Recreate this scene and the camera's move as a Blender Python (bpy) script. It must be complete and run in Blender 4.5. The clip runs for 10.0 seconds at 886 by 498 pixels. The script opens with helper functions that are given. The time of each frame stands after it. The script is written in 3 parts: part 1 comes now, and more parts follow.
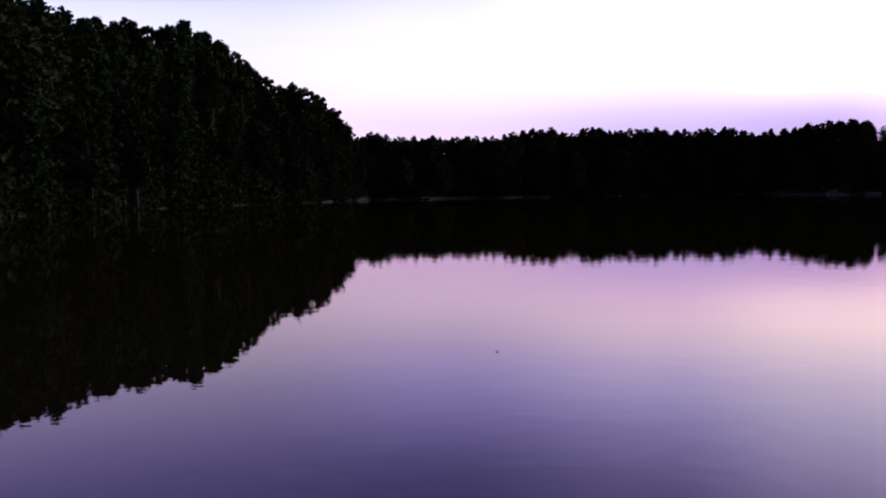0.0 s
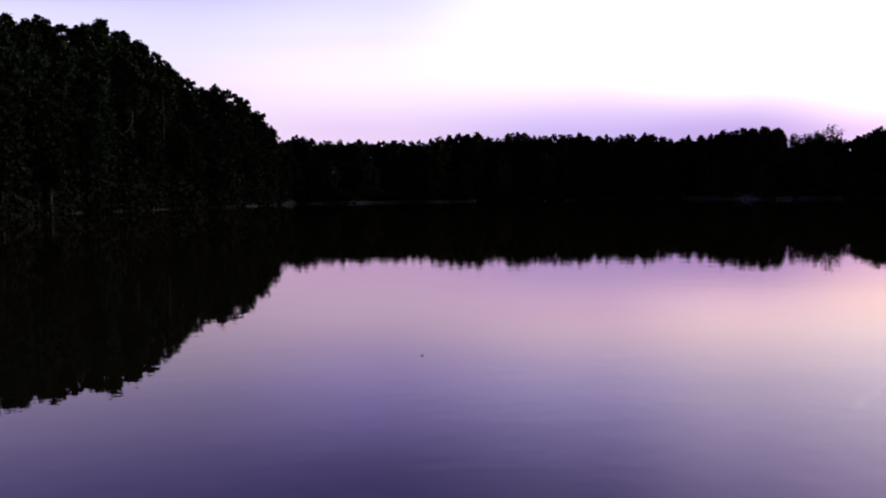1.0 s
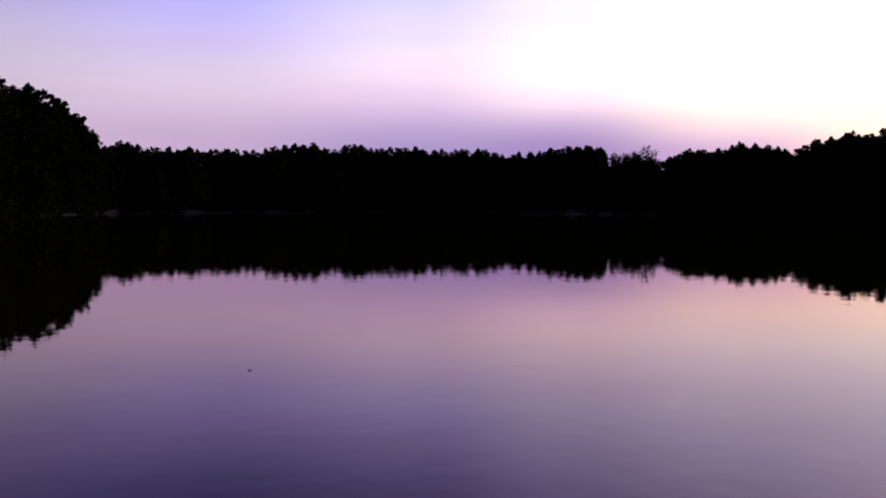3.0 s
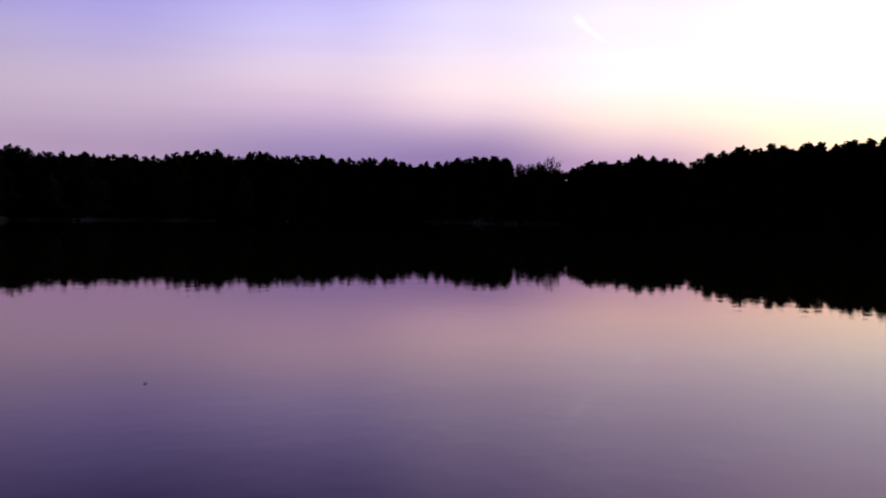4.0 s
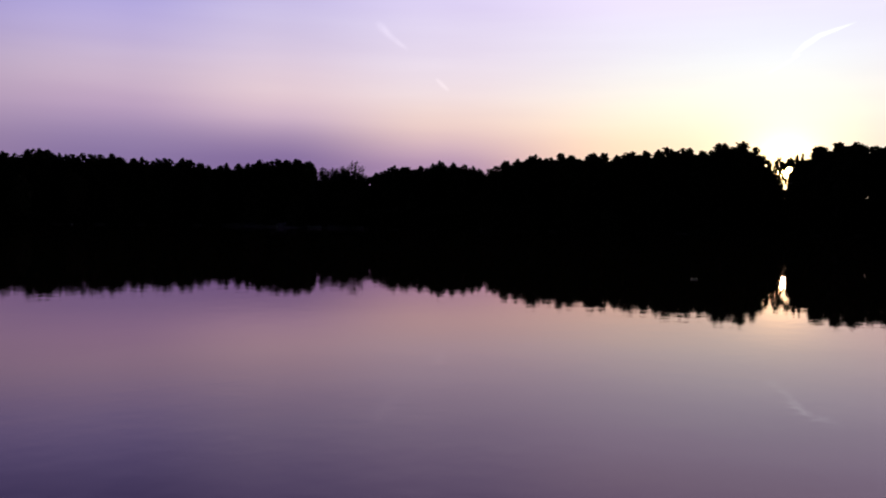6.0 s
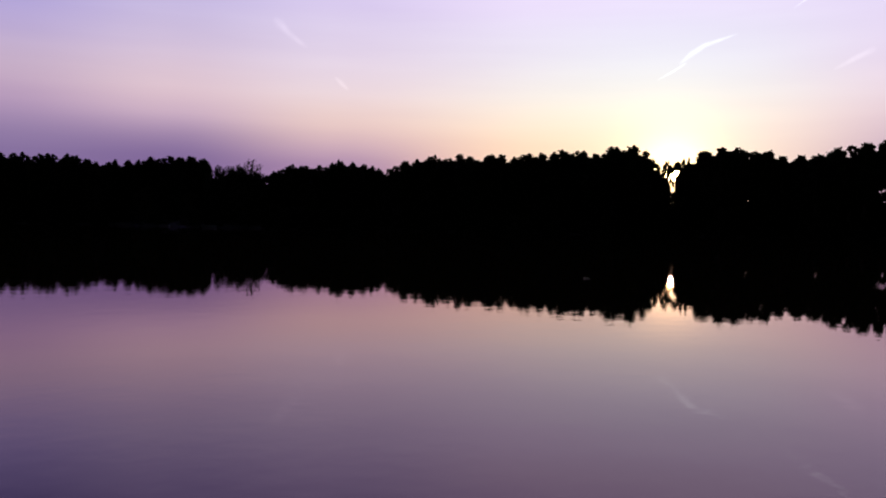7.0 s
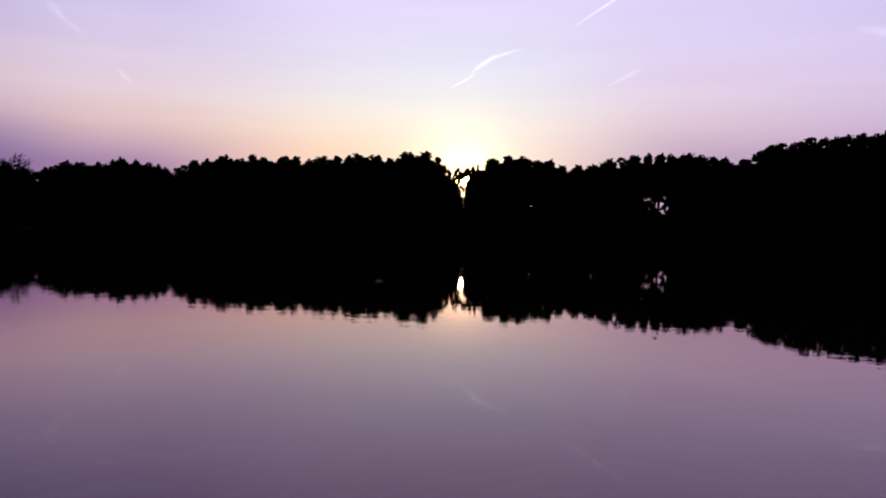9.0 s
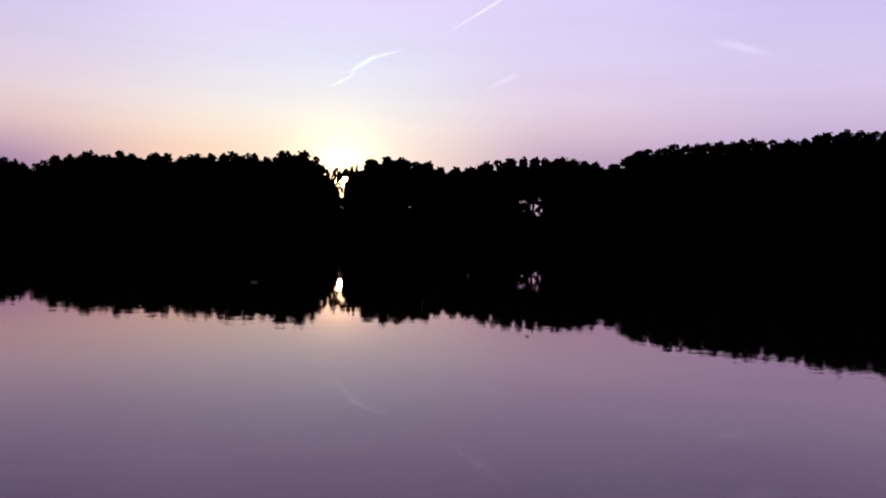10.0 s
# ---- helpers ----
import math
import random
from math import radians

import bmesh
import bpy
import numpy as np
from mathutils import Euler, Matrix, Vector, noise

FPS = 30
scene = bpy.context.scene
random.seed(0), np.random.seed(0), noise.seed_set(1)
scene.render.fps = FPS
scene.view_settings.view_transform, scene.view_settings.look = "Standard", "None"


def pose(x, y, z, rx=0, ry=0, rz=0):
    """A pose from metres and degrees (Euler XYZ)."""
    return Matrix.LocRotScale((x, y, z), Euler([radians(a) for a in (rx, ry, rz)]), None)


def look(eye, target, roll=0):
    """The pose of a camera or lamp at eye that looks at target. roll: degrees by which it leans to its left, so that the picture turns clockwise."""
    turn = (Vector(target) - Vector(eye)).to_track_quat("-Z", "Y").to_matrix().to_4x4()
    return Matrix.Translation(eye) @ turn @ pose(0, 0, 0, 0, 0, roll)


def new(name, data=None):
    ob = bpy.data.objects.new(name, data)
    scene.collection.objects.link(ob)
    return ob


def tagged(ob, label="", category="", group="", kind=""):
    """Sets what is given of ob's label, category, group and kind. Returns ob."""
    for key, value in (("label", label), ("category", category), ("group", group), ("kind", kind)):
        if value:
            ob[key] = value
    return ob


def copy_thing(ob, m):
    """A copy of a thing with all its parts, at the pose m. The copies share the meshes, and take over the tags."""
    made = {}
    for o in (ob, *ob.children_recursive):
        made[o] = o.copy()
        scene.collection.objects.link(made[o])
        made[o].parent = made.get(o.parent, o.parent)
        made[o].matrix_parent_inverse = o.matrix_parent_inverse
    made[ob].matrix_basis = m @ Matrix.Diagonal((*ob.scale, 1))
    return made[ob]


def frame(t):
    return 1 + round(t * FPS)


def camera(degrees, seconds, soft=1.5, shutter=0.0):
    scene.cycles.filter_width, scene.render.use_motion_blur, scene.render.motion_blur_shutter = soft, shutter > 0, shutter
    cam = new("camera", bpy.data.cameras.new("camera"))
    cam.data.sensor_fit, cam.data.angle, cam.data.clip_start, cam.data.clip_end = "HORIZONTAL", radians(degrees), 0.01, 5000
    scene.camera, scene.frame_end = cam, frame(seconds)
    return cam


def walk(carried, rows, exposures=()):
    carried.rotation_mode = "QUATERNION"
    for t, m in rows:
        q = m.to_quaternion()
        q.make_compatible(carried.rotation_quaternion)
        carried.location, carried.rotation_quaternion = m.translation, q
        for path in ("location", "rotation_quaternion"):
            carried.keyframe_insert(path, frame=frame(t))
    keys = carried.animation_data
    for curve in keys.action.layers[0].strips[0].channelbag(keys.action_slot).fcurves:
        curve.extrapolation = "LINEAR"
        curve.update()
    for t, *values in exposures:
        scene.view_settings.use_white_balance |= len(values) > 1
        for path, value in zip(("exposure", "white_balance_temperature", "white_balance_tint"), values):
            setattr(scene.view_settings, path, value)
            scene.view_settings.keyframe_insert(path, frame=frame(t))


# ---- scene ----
EYE = 1.6        # height of the eye over the water
ARM = 0.3       # the camera is held at arm's length and swung round the body
cam = camera(56.4, 10.0, soft=2.0)
# seconds, heading (clockwise from north), pitch, lean to the right
ROWS = [
    (0.0, 0.00, -3.86, 0.84), (0.5, 2.31, -3.75, 0.84), (1.0, 5.06, -3.64, 0.79), (1.5, 7.84, -3.49, 0.66),
    (2.0, 10.65, -3.32, 0.49), (2.5, 13.42, -3.15, 0.22), (4.0, 22.77, -2.24, -0.35), (4.5, 26.09, -2.01, -0.45),
    (5.0, 29.48, -1.91, -0.54), (5.5, 32.86, -1.85, -0.56), (7.0, 43.24, -1.74, -0.87), (7.5, 46.71, -1.60, -0.97),
    (8.0, 50.23, -1.50, -1.10), (8.5, 53.76, -1.36, -1.26), (9.0, 57.37, -1.27, -1.33), (9.5, 61.37, -1.14, -1.47),
    (10.0, 65.74, -1.01, -1.57),
]


def held(yaw, pitch, lean):
    a = radians(yaw)
    return pose(ARM * math.sin(a), ARM * math.cos(a), EYE, 90 + pitch, 0, -yaw) @ pose(0, 0, 0, 0, 0, -lean)


walk(cam, [(t, held(y, p, l)) for t, y, p, l in ROWS],
     [(0.0, 1.76, 6850, -25), (1.0, 1.56, 6900, -21), (2.5, 1.12, 7000, -13), (4.0, 0.58, 7000, -8), (4.5, 0.45, 6980, -7), (5.0, 0.34, 6950, -5),
      (5.5, 0.22, 6900, -3), (7.0, 0.03, 6850, 4), (10.0, -0.08, 6500, 8)])

# ---- sky and sun ----
SUN_AZ, SUN_EL = 58.62, 3.56


def heading(az, el=0.0):
    a, e = radians(az), radians(el)
    return Vector((math.sin(a) * math.cos(e), math.cos(a) * math.cos(e), math.sin(e)))


def node(tree, kind, **values):
    n = tree.nodes.new(kind)
    for key, value in values.items():
        if key == "operation":
            n.operation = value
        elif key == "data_type":
            n.data_type = value
        else:
            n.inputs[key.replace("_", " ")].default_value = value
    return n


def linear(c):
    return tuple(v / 12.92 / 255 if v < 10.4 else ((v / 255 + 0.055) / 1.055) ** 2.4 for v in c)


def ramp(tree, stops):
    """Colour by elevation; stops are degrees and 8-bit tints."""
    n = tree.nodes.new("ShaderNodeValToRGB")
    n.color_ramp.interpolation = "B_SPLINE"
    while len(n.color_ramp.elements) < len(stops):
        n.color_ramp.elements.new(0.5)
    for e, (el, c) in zip(n.color_ramp.elements, stops):
        e.position, e.color = math.sin(radians(el)), (*linear(c), 1)
    return n


world = bpy.data.worlds.new("dusk_sky")
scene.world = world
world.use_nodes = True
wt = world.node_tree
wt.nodes.clear()
wlink = wt.links.new
coords = wt.nodes.new("ShaderNodeTexCoord")
sky = wt.nodes.new("ShaderNodeTexSky")
sky.sky_type, sky.sun_disc = "NISHITA", False
sky.sun_elevation, sky.sun_rotation = radians(SUN_EL), radians(SUN_AZ)
split = wt.nodes.new("ShaderNodeSeparateXYZ")
wlink(coords.outputs["Generated"], split.inputs[0])


def vmath(op, a, b):
    n = wt.nodes.new("ShaderNodeVectorMath")
    n.operation = op
    for s, v in zip(n.inputs, (a, b)):
        if isinstance(v, bpy.types.NodeSocket):
            wlink(v, s)
        else:
            s.default_value = v
    return n


def wmath(op, a, b=0.0):
    n = wt.nodes.new("ShaderNodeMath")
    n.operation = op
    for s, v in zip(n.inputs, (a, b)):
        if isinstance(v, bpy.types.NodeSocket):
            wlink(v, s)
        else:
            s.default_value = v
    return n.outputs[0]


def smooth(value, a, b):
    n = wt.nodes.new("ShaderNodeMapRange")
    n.interpolation_type = "SMOOTHSTEP"
    wlink(value, n.inputs["Value"])
    n.inputs["From Min"].default_value, n.inputs["From Max"].default_value = a, b
    return n.outputs["Result"]


def wmix(kind, fac, a, b):
    n = wt.nodes.new("ShaderNodeMix")
    n.data_type, n.blend_type, n.clamp_factor = "RGBA", kind, False
    for s, v in ((n.inputs[0], fac), (n.inputs[6], a), (n.inputs[7], b)):
        if isinstance(v, bpy.types.NodeSocket):
            wlink(v, s)
        else:
            s.default_value = v
    return n.outputs[2]


flat = vmath("NORMALIZE", vmath("MULTIPLY", coords.outputs["Generated"], (1, 1, 0)).outputs[0], (0, 0, 0))
# the evening sky, heading by heading: a dusky band lies along the horizon and thins out towards the sun
HIGH = [(27, (120, 110, 170)), (37, (42, 39, 72)), (90, (18, 20, 32))]
TINTS = [
    (-14, [(0, (151, 127, 162)), (4, (157, 132, 165)), (7, (157, 134, 166)), (10, (153, 139, 172)), (13, (136, 124, 172)), (19, (98, 88, 169)), (27, (61, 56, 116))] + HIGH[1:]),
    (0, [(0, (141, 115, 159)), (5, (148, 122, 163)), (6.5, (163, 139, 176)), (8.4, (172, 149, 181)), (11, (156, 140, 193)), (14, (145, 132, 206)), (19, (90, 80, 156)), (27, (64, 59, 117))] + HIGH[1:]),
    (15, [(0, (114, 93, 153)), (4.2, (126, 104, 160)), (5.8, (145, 122, 171)), (7.5, (181, 150, 191)), (9.4, (200, 175, 203)), (11.5, (184, 166, 214)), (14.5, (168, 157, 226)), (19, (123, 109, 187)), (27, (91, 82, 146))] + HIGH[1:]),
    (25, [(0, (106, 84, 147)), (4.2, (116, 92, 154)), (5.6, (148, 122, 169)), (7, (198, 167, 199)), (8.8, (224, 196, 211)), (11.4, (205, 187, 223)), (14.4, (193, 181, 230)), (19, (170, 152, 227))] + HIGH),
    (36, [(0, (137, 107, 164)), (3.8, (153, 121, 171)), (5.2, (194, 160, 187)), (6.9, (232, 200, 200)), (8.8, (229, 209, 225)), (11.4, (221, 206, 237)), (14.4, (212, 199, 241)), (19, (204, 184, 249))] + HIGH),
    (50, [(0, (232, 184, 168)), (3, (238, 192, 180)), (5.4, (245, 205, 190)), (6.8, (247, 221, 211)), (8.7, (238, 226, 232)), (11.3, (227, 219, 246)), (14, (224, 213, 250)), (19, (240, 214, 268))] + HIGH),
    (63, [(0, (216, 176, 180)), (3, (222, 182, 186)), (5, (230, 194, 200)), (6.8, (238, 209, 215)), (8.7, (233, 219, 232)), (11, (226, 217, 246)), (14, (224, 213, 250)), (19, (240, 214, 268))] + HIGH),
    (74, [(0, (152, 126, 176)), (3.5, (160, 133, 181)), (5, (178, 151, 190)), (6.8, (213, 184, 210)), (8.5, (226, 204, 228)), (11, (225, 208, 245)), (14, (222, 210, 250)), (19, (226, 208, 260))] + HIGH),
    (90, [(0, (165, 140, 192)), (4, (174, 149, 199)), (6, (190, 165, 210)), (8, (214, 190, 225)), (11, (221, 205, 243)), (14.2, (214, 200, 246)), (19, (208, 190, 247))] + HIGH),
]
around = wmath("ARCTAN2", split.outputs[0], split.outputs[1])
tone = None
for az, stops in TINTS:
    r = ramp(wt, stops)
    wlink(split.outputs[2], r.inputs[0])
    tone = r.outputs[0] if tone is None else wmix("MIX", smooth(around, radians(last), radians(az)), tone, r.outputs[0])
    last = az
behind = vmath("DOT_PRODUCT", flat.outputs[0], heading(32)).outputs["Value"]
tone = wmix("MULTIPLY", smooth(behind, 0.42, -0.15), tone, (.03, .03, .04, 1))
# thin streaks of haze
haze_map = node(wt, "ShaderNodeMapping", Scale=(2.2, 2.2, 26.0))
wlink(coords.outputs["Generated"], haze_map.inputs["Vector"])
haze = node(wt, "ShaderNodeTexNoise", Scale=1.6, Detail=3.0, Roughness=0.5)
wlink(haze_map.outputs[0], haze.inputs["Vector"])
tone = wmix("MULTIPLY", 1.0, tone, wmix("MIX", haze.outputs[0], (.95, .94, .965, 1), (1.05, 1.06, 1.035, 1)))
# glow round the sun and its disc
exact = vmath("DOT_PRODUCT", coords.outputs["Generated"], heading(SUN_AZ, SUN_EL)).outputs["Value"]
clear = wmath("MAXIMUM", exact, 0.0)
tone = wmix("ADD", wmath("POWER", clear, 1800.0), tone, (2.4, 1.45, .6, 1))
tone = wmix("ADD", wmath("POWER", clear, 520.0), tone, (.55, .43, .16, 1))
tone = wmix("ADD", wmath("POWER", clear, 70.0), tone, (.0, .16, .12, 1))
disc = smooth(exact, math.cos(radians(0.50)), math.cos(radians(0.34)))
tone = wmix("ADD", disc, tone, (55.0, 31.0, 11.0, 1))
tone = wmix("ADD", 0.006, tone, sky.outputs[0])
back = node(wt, "ShaderNodeBackground", Strength=1.0)
wlink(tone, back.inputs["Color"])
wout = wt.nodes.new("ShaderNodeOutputWorld")
wlink(back.outputs[0], wout.inputs["Surface"])

sun = new("sun", bpy.data.lights.new("sun", "SUN"))
sun.data.energy, sun.data.angle, sun.data.color = 0.03, radians(0.53), (1.0, .72, .45)
sun.matrix_world = look(heading(SUN_AZ, SUN_EL) * 900, (0, 0, 0))


# ---- materials ----
def material(name, rough=0.8):
    m = bpy.data.materials.new(name)
    m.use_nodes = True
    t = m.node_tree
    b = t.nodes["Principled BSDF"]
    b.inputs["Roughness"].default_value = rough
    return m, t, b


def varied(name, dark, light, scale, rough=0.8, bump=0.0, random_by=None):
    """Two colours mixed by noise at two scales, and by the piece."""
    m, t, b = material(name, rough)
    tc = t.nodes.new("ShaderNodeTexCoord")
    big = node(t, "ShaderNodeTexNoise", Scale=scale, Detail=4.0)
    fine = node(t, "ShaderNodeTexNoise", Scale=scale * 9, Detail=3.0)
    for n in (big, fine):
        t.links.new(tc.outputs["Object"], n.inputs["Vector"])
    fac = node(t, "ShaderNodeMath", operation="MULTIPLY_ADD")
    fac.inputs[1].default_value = 0.6
    t.links.new(big.outputs[0], fac.inputs[0])
    half = node(t, "ShaderNodeMath", operation="MULTIPLY")
    half.inputs[1].default_value = 0.4
    t.links.new(fine.outputs[0], half.inputs[0])
    t.links.new(half.outputs[0], fac.inputs[2])
    value = fac.outputs[0]
    if random_by:
        if random_by == "island":
            info = t.nodes.new("ShaderNodeNewGeometry").outputs["Random Per Island"]
        else:
            info = t.nodes.new("ShaderNodeObjectInfo").outputs["Random"]
        both = node(t, "ShaderNodeMath", operation="ADD")
        t.links.new(value, both.inputs[0])
        shift = node(t, "ShaderNodeMath", operation="MULTIPLY_ADD")
        shift.inputs[1].default_value, shift.inputs[2].default_value = 0.6, -0.3
        t.links.new(info, shift.inputs[0])
        t.links.new(shift.outputs[0], both.inputs[1])
        value = both.outputs[0]
    mix = node(t, "ShaderNodeMix", data_type="RGBA")
    mix.inputs[6].default_value, mix.inputs[7].default_value = (*dark, 1), (*light, 1)
    t.links.new(value, mix.inputs[0])
    t.links.new(mix.outputs[2], b.inputs["Base Color"])
    if bump:
        bn = node(t, "ShaderNodeBump", Strength=0.7, Distance=bump)
        t.links.new(fine.outputs[0], bn.inputs["Height"])
        t.links.new(bn.outputs[0], b.inputs["Normal"])
    return m


NEEDLES = varied("spruce_needles", (.014, .024, .011), (.034, .048, .020), 0.4, 0.7, random_by="object")
LEAVES = varied("broad_leaves", (.014, .017, .008), (.036, .037, .015), 0.4, 0.65, random_by="object")
PINE = varied("pine_needles", (.022, .034, .016), (.050, .066, .026), 0.4, 0.7, random_by="object")
BUSH = varied("undergrowth_leaves", (.013, .016, .008), (.034, .036, .015), 0.05, 0.7, random_by="island")
# pale waterline leaves, reused on far trees as haze painted into the colour
PALE_HAZED_LEAVES = varied("pale_hazed_leaves", (.034, .036, .018), (.085, .082, .042), 0.3, 0.7, random_by="object")
for m in (NEEDLES, LEAVES, PINE, BUSH, PALE_HAZED_LEAVES):
    m.node_tree.nodes["Principled BSDF"].inputs["Specular IOR Level"].default_value = 0.04
BARK = varied("bark", (.030, .024, .019), (.085, .066, .052), 1.2, 0.9, 0.02)
PALE_BARK = varied("pale_bark", (.12, .11, .10), (.34, .32, .30), 1.2, 0.85, 0.01)
SOIL = varied("forest_soil", (.030, .026, .016), (.085, .075, .045), 0.05, 0.95, 0.08)
SAND = varied("pale_sandy_bank", (.028, .026, .021), (.088, .078, .068), 0.25, 0.9, 0.03)
WHITE = varied("white_hull_paint", (.38, .38, .37), (.60, .60, .58), 2.0, 0.4)
DARK = varied("dark_rubber", (.018, .018, .018), (.05, .05, .05), 2.0, 0.7)
DRIFT = varied("weathered_wood", (.45, .43, .40), (.72, .70, .66), 5.0, 0.75, 0.004)
# near-mirror finish for the slab added as a ripple's glint
GLINT_BOARD = varied("glint_board", (.16, .14, .12), (.32, .29, .26), 6.0, 0.07)
LEAF_LITTER = varied("wet_brown_leaf", (.03, .02, .012), (.09, .06, .03), 20.0, 0.5)

WATER, t, b = material("lake_water", 0.012)
b.inputs["Base Color"].default_value = (.016, .014, .005, 1)
b.inputs["IOR"].default_value = 1.333
tc = t.nodes.new("ShaderNodeTexCoord")
waves = None
for size, amount in ((0.45, .0020), (1.7, .0019), (5.0, .0011)):
    n = node(t, "ShaderNodeTexNoise", Scale=size, Detail=2.0, Roughness=0.5)
    t.links.new(tc.outputs["Object"], n.inputs["Vector"])
    k = node(t, "ShaderNodeMath", operation="MULTIPLY")
    k.inputs[1].default_value = amount
    t.links.new(n.outputs[0], k.inputs[0])
    if waves is None:
        waves = k.outputs[0]
    else:
        s = node(t, "ShaderNodeMath", operation="ADD")
        t.links.new(waves, s.inputs[0])
        t.links.new(k.outputs[0], s.inputs[1])
        waves = s.outputs[0]
# breaths of air ruffle some stretches and leave others smooth
calm = node(t, "ShaderNodeTexNoise", Scale=0.045, Detail=2.0)
t.links.new(tc.outputs["Object"], calm.inputs["Vector"])
calm_range = node(t, "ShaderNodeMapRange", From_Min=0.35, From_Max=0.65, To_Min=0.5, To_Max=1.5)
t.links.new(calm.outputs[0], calm_range.inputs["Value"])
# ripples fade with distance from the viewpoint, set to fit the camera's view
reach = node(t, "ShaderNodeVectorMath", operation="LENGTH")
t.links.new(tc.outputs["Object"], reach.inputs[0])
view_fade = node(t, "ShaderNodeMapRange", From_Min=6.0, From_Max=34.0, To_Min=1.0, To_Max=0.22)
t.links.new(reach.outputs["Value"], view_fade.inputs["Value"])
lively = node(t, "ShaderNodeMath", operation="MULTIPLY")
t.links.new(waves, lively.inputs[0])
t.links.new(view_fade.outputs[0], lively.inputs[1])
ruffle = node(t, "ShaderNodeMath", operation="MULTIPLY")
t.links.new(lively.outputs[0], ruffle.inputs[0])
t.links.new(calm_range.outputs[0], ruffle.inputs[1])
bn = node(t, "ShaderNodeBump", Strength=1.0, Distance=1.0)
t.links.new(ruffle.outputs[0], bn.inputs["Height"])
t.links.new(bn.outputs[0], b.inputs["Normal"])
b.inputs["Specular IOR Level"].default_value = 0.0
gloss = node(t, "ShaderNodeBsdfGlossy", Color=(1.0, .82, .92, 1), Roughness=0.012)
sheen = node(t, "ShaderNodeFresnel", IOR=1.333)
both = t.nodes.new("ShaderNodeMixShader")
t.links.new(bn.outputs[0], gloss.inputs["Normal"])
t.links.new(bn.outputs[0], sheen.inputs["Normal"])
t.links.new(sheen.outputs[0], both.inputs[0])
t.links.new(b.outputs[0], both.inputs[1])
t.links.new(gloss.outputs[0], both.inputs[2])
t.links.new(both.outputs[0], t.nodes["Material Output"].inputs["Surface"])


# ---- plan: heading from the camera, distance of the shore, height of the skyline ----
SHORE = [(-180, 2.4), (-95, 2.6), (-70, 38), (-45, 66), (-28, 82), (-20, 115), (-12, 158), (-6.5, 200), (-5, 238), (10, 250), (20, 245), (26, 200), (32, 181),
         (42, 161), (50, 156), (58, 158), (70, 165), (80, 188), (95, 195), (112, 110), (130, 3), (180, 2.4)]
# tops of the single trees that stand out: heading, elevation
TOPS_HILL = [(-30.06, 12.31), (-28.66, 11.71), (-27.56, 12.11), (-26.36, 11.91), (-24.36, 11.6), (-22.06, 11.1), (-19.76, 10.95), (-18.26, 10.65), (-16.86, 10.94),
             (-15.66, 10.54), (-14.56, 9.94), (-13.36, 8.85), (-12.36, 8.15), (-11.06, 7.26), (-10.06, 7.36), (-8.56, 6.67), (-7.46, 5.78), (-6.66, 4.78)]
TOPS_FAR = [(-5.81, 3.68), (-4.91, 4.11), (-3.16, 3.78), (-1.86, 3.70), (-0.56, 3.83), (0.64, 3.70), (1.89, 3.75), (3.14, 3.69), (4.64, 3.90), (6.14, 4.14),
            (7.44, 4.27), (8.54, 3.83), (9.94, 4.11), (10.74, 4.14), (11.84, 3.93), (13.14, 3.97), (14.44, 4.03), (15.94, 3.78), (17.34, 3.82), (18.74, 3.87),
            (19.94, 3.68), (21.24, 3.51), (22.34, 3.70), (23.74, 3.91), (25.04, 4.01), (26.2, 4.09), (26.95, 3.95)]
TOPS_SUN = [(32.64, 3.60), (33.54, 3.67), (34.24, 3.52), (35.94, 4.16), (36.94, 4.05), (38.24, 3.81), (39.54, 3.63), (40.54, 4.17), (42.54, 4.53), (43.64, 4.40),
            (44.94, 4.54), (46.44, 4.62), (48.54, 4.68), (49.94, 4.72), (51.24, 5.01), (52.24, 4.87), (53.54, 4.79), (54.94, 5.21), (56.34, 5.26), (57.14, 4.47)]
TOPS_RIGHT = [(59.54, 4.51), (60.54, 4.88), (61.84, 5.04), (63.14, 4.91), (64.34, 4.77), (65.44, 4.49), (66.54, 4.50), (67.64, 4.56), (68.64, 4.92), (70.14, 5.20), (71.84, 5.16),
              (73.54, 5.27), (75.14, 5.06), (77.34, 4.94), (78.84, 5.81), (80.94, 6.20), (83.84, 6.32), (86.04, 6.60), (88.24, 6.49), (90.34, 6.86), (91.64, 7.07),
              (93.74, 6.88), (95.94, 7.08), (98.94, 7.28)]
TOPS = TOPS_HILL + TOPS_FAR + [(29.4, 3.3), (31.05, 2.85)] + TOPS_SUN + [(58.4, 3.2)] + TOPS_RIGHT
top_az, top_el = zip(*TOPS)
shore_az, shore_r = zip(*SHORE)


def shore(az):
    return float(np.interp(az, shore_az, shore_r)) * (1 + 0.018 * math.sin(az * 0.9) + 0.012 * math.sin(az * 2.3 + 1))


def depth_back(az):
    """How far behind the shore the highest trees stand."""
    return float(np.interp(az, (-30, -20, -12, -5, 30, 45, 58, 78, 95), (22, 25, 28, 22, 22, 14, 8, 9, 16)))


def skyline(az):
    """Height over the water of the wood's outline."""
    return math.tan(radians(float(np.interp(az, top_az, top_el)))) * (shore(az) + depth_back(az)) + EYE


def hill(az):
    tall = float(np.interp(az, (-30, -6, -5, 28, 45), (17, 13, 20, 20, 17)))
    inside = float(np.interp(az, (-75, -32, 102, 118), (0, 1, 1, 0)))
    return max(0.7, (skyline(az) - tall)) * inside + 0.1


